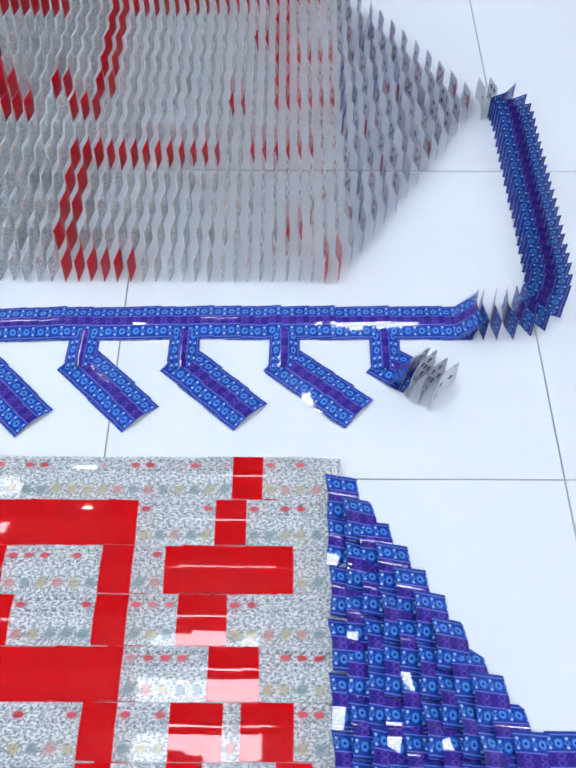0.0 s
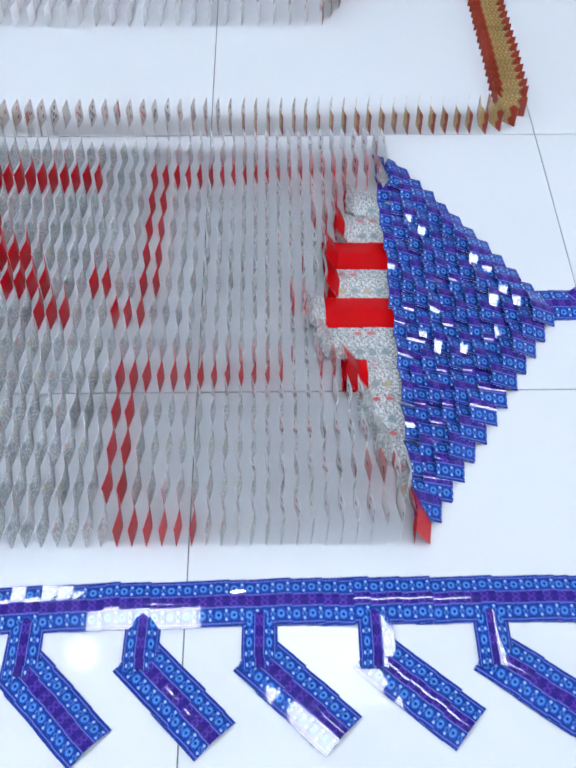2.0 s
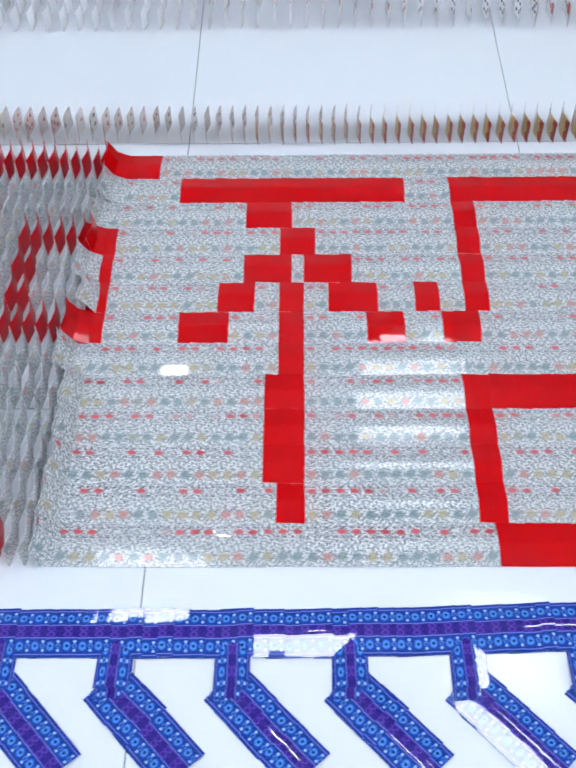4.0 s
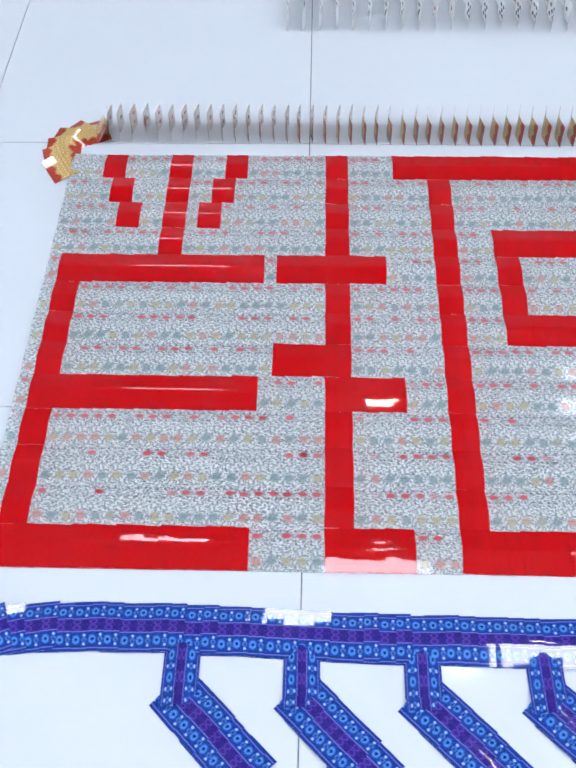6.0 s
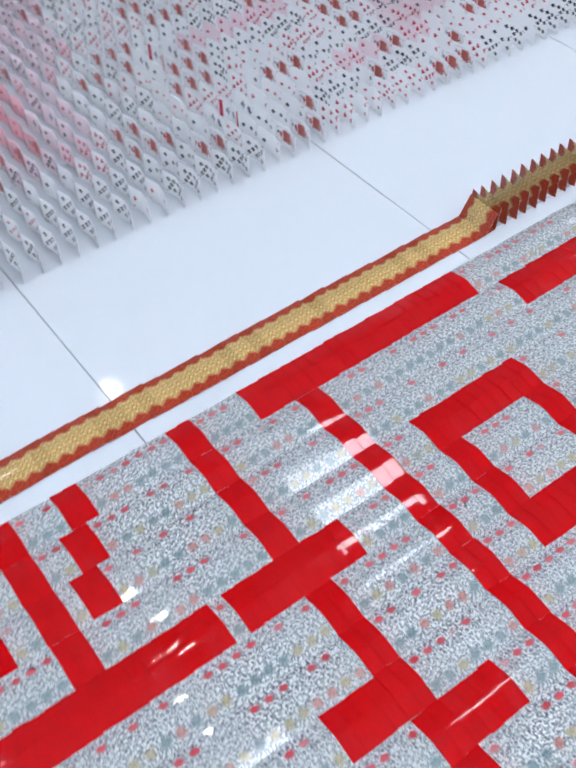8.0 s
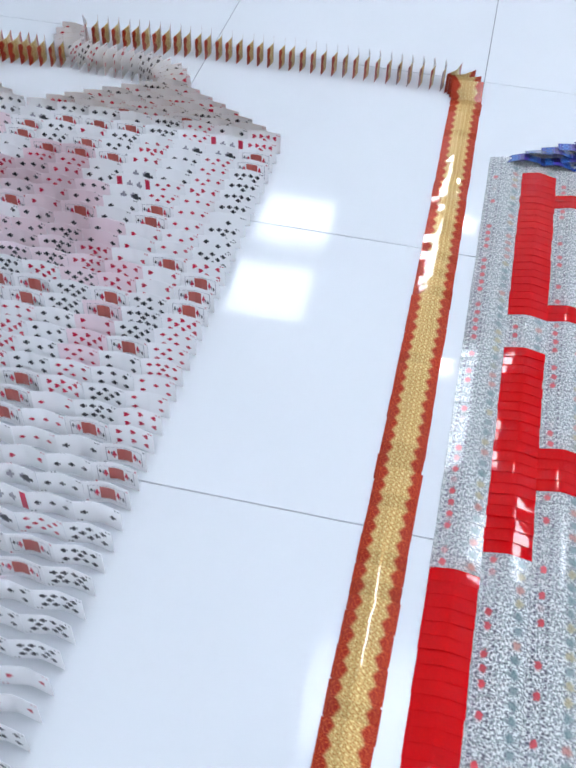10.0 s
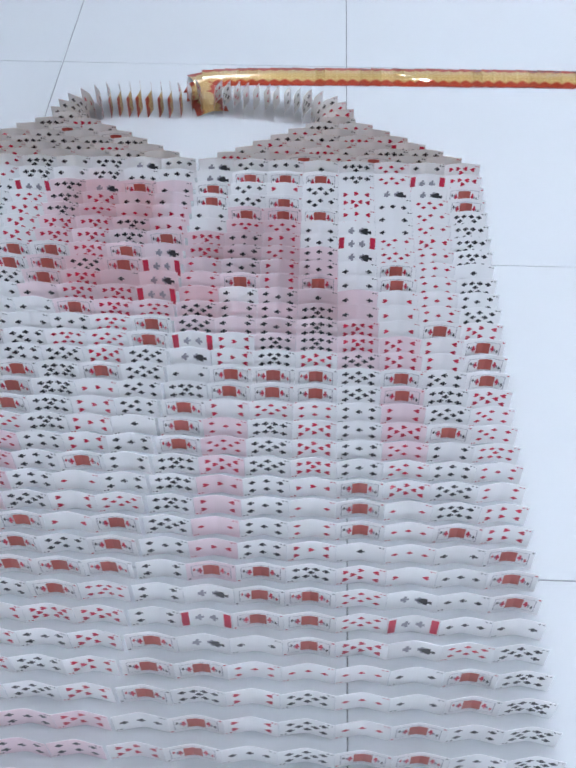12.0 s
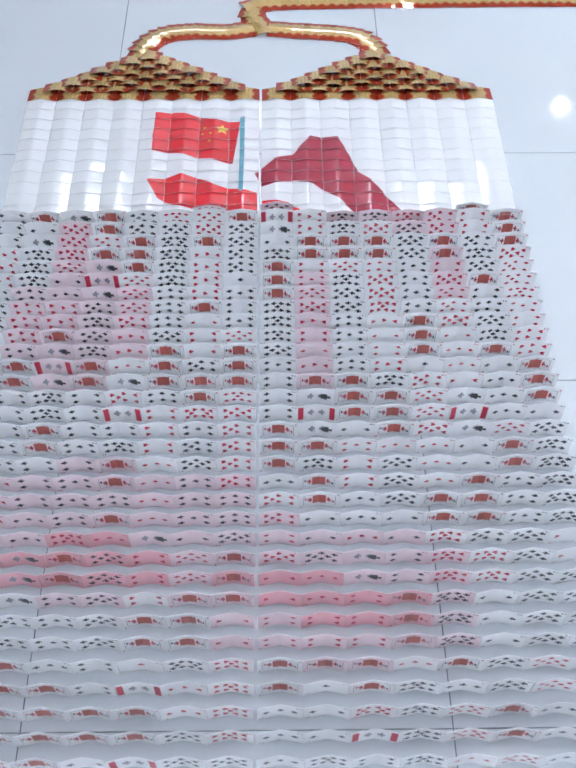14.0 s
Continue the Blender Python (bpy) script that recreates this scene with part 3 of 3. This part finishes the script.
BIT_TWO = [(-1.056, 2.587), (-1.071, 2.52), (-1.126, 2.497), (-1.131, 2.587)]
STARS = [(-0.705, 2.875, 0.021), (-0.696, 2.926, 0.007), (-0.722, 2.908, 0.007), (-0.754, 2.910, 0.007), (-0.722, 2.930, 0.007)]


def star(x, y, size):
    return [(x + size * (1 if i % 2 == 0 else 0.42) * math.cos(math.pi * i / 5), y + size * (1 if i % 2 == 0 else 0.42) * math.sin(math.pi * i / 5)) for i in range(10)]


# Where card faces are tinted for red light passing through, pale then deep.
ROSE = [(-1.47, 2.64, 0.18, 0.06), (-1.45, 3.20, 0.20, 0.15), (-0.72, 2.96, 0.15, 0.11), (-2.00, 3.10, 0.16, 0.40), (-2.14, 2.60, 0.16, 0.30), (-1.2, 3.25, 0.09, 0.05), (-1.30, 2.28, 0.10, 0.06)]
DEEP = [(-2.08, 3.14, 0.06, 0.21), (-2.12, 2.70, 0.05, 0.14), (-2.18, 2.52, 0.065, 0.13)]
PRINTS = [(FLAG, 7), (HILL, 7), (CAPE, 8), (BIT_ONE, 7), (BIT_TWO, 8), (POLE, 10)] + [(star(*s), 9) for s in STARS]


def clip(poly, axis, limit, sign):
    out = []
    for a, b in zip(poly, poly[1:] + poly[:1]):
        da, db = sign * (a[axis] - limit), sign * (b[axis] - limit)
        if da <= 0:
            out.append(a)
        if da * db < 0:
            t = da / (da - db)
            out.append((a[0] + t * (b[0] - a[0]), a[1] + t * (b[1] - a[1])))
    return out


def stock_at(x, y):
    """Tints the face stock to imitate light showing through the picture's red back print."""
    def inside(spots):
        return any(math.hypot((x - cx) / rx, (y - cy) / ry) < 1 for cx, cy, rx, ry in spots)
    return STOCK_RED if inside(DEEP) else STOCK_ROSE if inside(ROSE) else STOCK


def picture_card(face, x, y, rest):
    """A white-backed card that carries its own piece of the large picture."""
    pieces = []
    flat = math.sin(radians(rest))
    for layer, (poly, slot) in enumerate(PRINTS):
        local = [(py - y, (x - px) / flat) for px, py in poly]
        half = LONG / 2 - 0.0004
        for y0, y1 in zip(STEPS, STEPS[1:]):
            cut = local
            for axis, limit, sign in ((0, max(y0, -half), -1), (0, min(y1, half), 1), (1, 0.001, -1), (1, TALL - 0.0003, 1)):
                cut = clip(cut, axis, limit, sign) if len(cut) > 2 else []
            if len(cut) > 2:
                pieces.append((cut, slot, 0.0003 + 0.0002 * (slot in (9, 10))))
    if not pieces:
        return card_mesh(STOCK, face, stock_at(x, y))
    bm = card_bmesh(*face)
    for cut, slot, lift in pieces:
        back_patch(bm, cut, slot, lift)
    me = bpy.data.meshes.new("card")
    bm.to_mesh(me)
    bm.free()
    for m in (STOCK_ROSE, STOCK, INK_RED, INK_BLACK, ROBE, GILT, SHADE, FLAG_RED, CRIMSON, STAR_GOLD, POLE_BLUE):
        me.materials.append(m)
    return me


def build_picture_field(gold_done):
    rng = random.Random(8)
    tip = max(12.54, gold_done + 0.45)
    rows = 45
    for c in range(16):
        y = PIC_MID + PIC_COL * (c - 7.5) + (0.003 if c > 7 else -0.003)
        col = thing_at("card_row", PIC_X, y, "column of bent playing cards standing face on, white backed", "columns of the picture field")
        run = [None, 0]
        off = abs((c % 8) - 3.5)
        late = rng.uniform(-0.03, 0.03)
        for r in range(rows):
            x = PIC_X - PIC_PITCH * r
            start = tip + 0.33 + off * 0.028 * math.exp(-r / 10) + r * PIC_PITCH / 0.527 + late
            face = face_from(FACE_COLUMNS[c][r], rng, run)
            mesh = card_mesh(GOLD, face) if r == 0 else picture_card(face, x, y, 86.0) if r < 18 else card_mesh(STOCK, face, stock_at(x, y))
            add_card(col, mesh, x, y, 0, start, 86 + rng.uniform(-0.5, 0.5))
    for half in (0, 1):
        mid = PIC_MID + PIC_COL * (4 if half else -4) + (0.003 if half else -0.003)
        tri = thing_at("card_triangle", PIC_X, mid, "triangle of gold-backed cards at the head of the picture", "gold triangles")
        for j in range(1, 8):
            for k in range(8 - j):
                dy = PIC_COL * (k - (7 - j) / 2)
                add_card(tri, card_mesh(GOLD, FACES[rng.randrange(len(FACES))]), PIC_X + PITCH * j, mid + dy, 0,
                         tip - 0.05 + (7 - j) * 0.034 + abs(dy) * 0.22, 75 + rng.uniform(-4, 4), 4.0)


# ---- floor tiles ----
def build_tiles(floor):
    side, gap = 0.8, 0.0022
    bm = bmesh.new()
    box(bm, -side / 2 + gap / 2, -side / 2 + gap / 2, -0.0029, side / 2 - gap / 2, side / 2 - gap / 2, 0.0)
    top = [e for e in bm.edges if all(v.co.z > -0.001 for v in e.verts)]
    bmesh.ops.bevel(bm, geom=top, offset=0.0006, segments=1, affect="EDGES")
    me = bpy.data.meshes.new("tile")
    bm.to_mesh(me)
    bm.free()
    me.materials.append(TILE)
    for i in range(14):
        for j in range(13):
            t = new("tile", me)
            t.parent = floor
            t.location = (ROOM[0] + side * (i + 0.5), ROOM[1] + side * (j + 0.5), 0)


def motions():
    """Every card tips over on its lower edge when the wave reaches it."""
    for card, base, start, rest, twist in FALLS:
        def angle(t):
            f = min(1.0, max(0.0, (t - start) / FALL_TIME))
            return rest * f * f
        end = start + FALL_TIME
        times = {frame(t): t for t in (0.0, start, start + FALL_TIME * 0.6, end, 14.0) if 0 <= t <= 14}
        rows = [(t, lean(base, rest if f >= frame(end) else angle(t), twist)) for f, t in sorted(times.items())]
        walk(card, rows)


floor = build_room()
build_lamps()
build_near_field()
build_main_field()
gold_done = build_lines()
build_picture_field(gold_done)
build_tiles(floor)
motions()
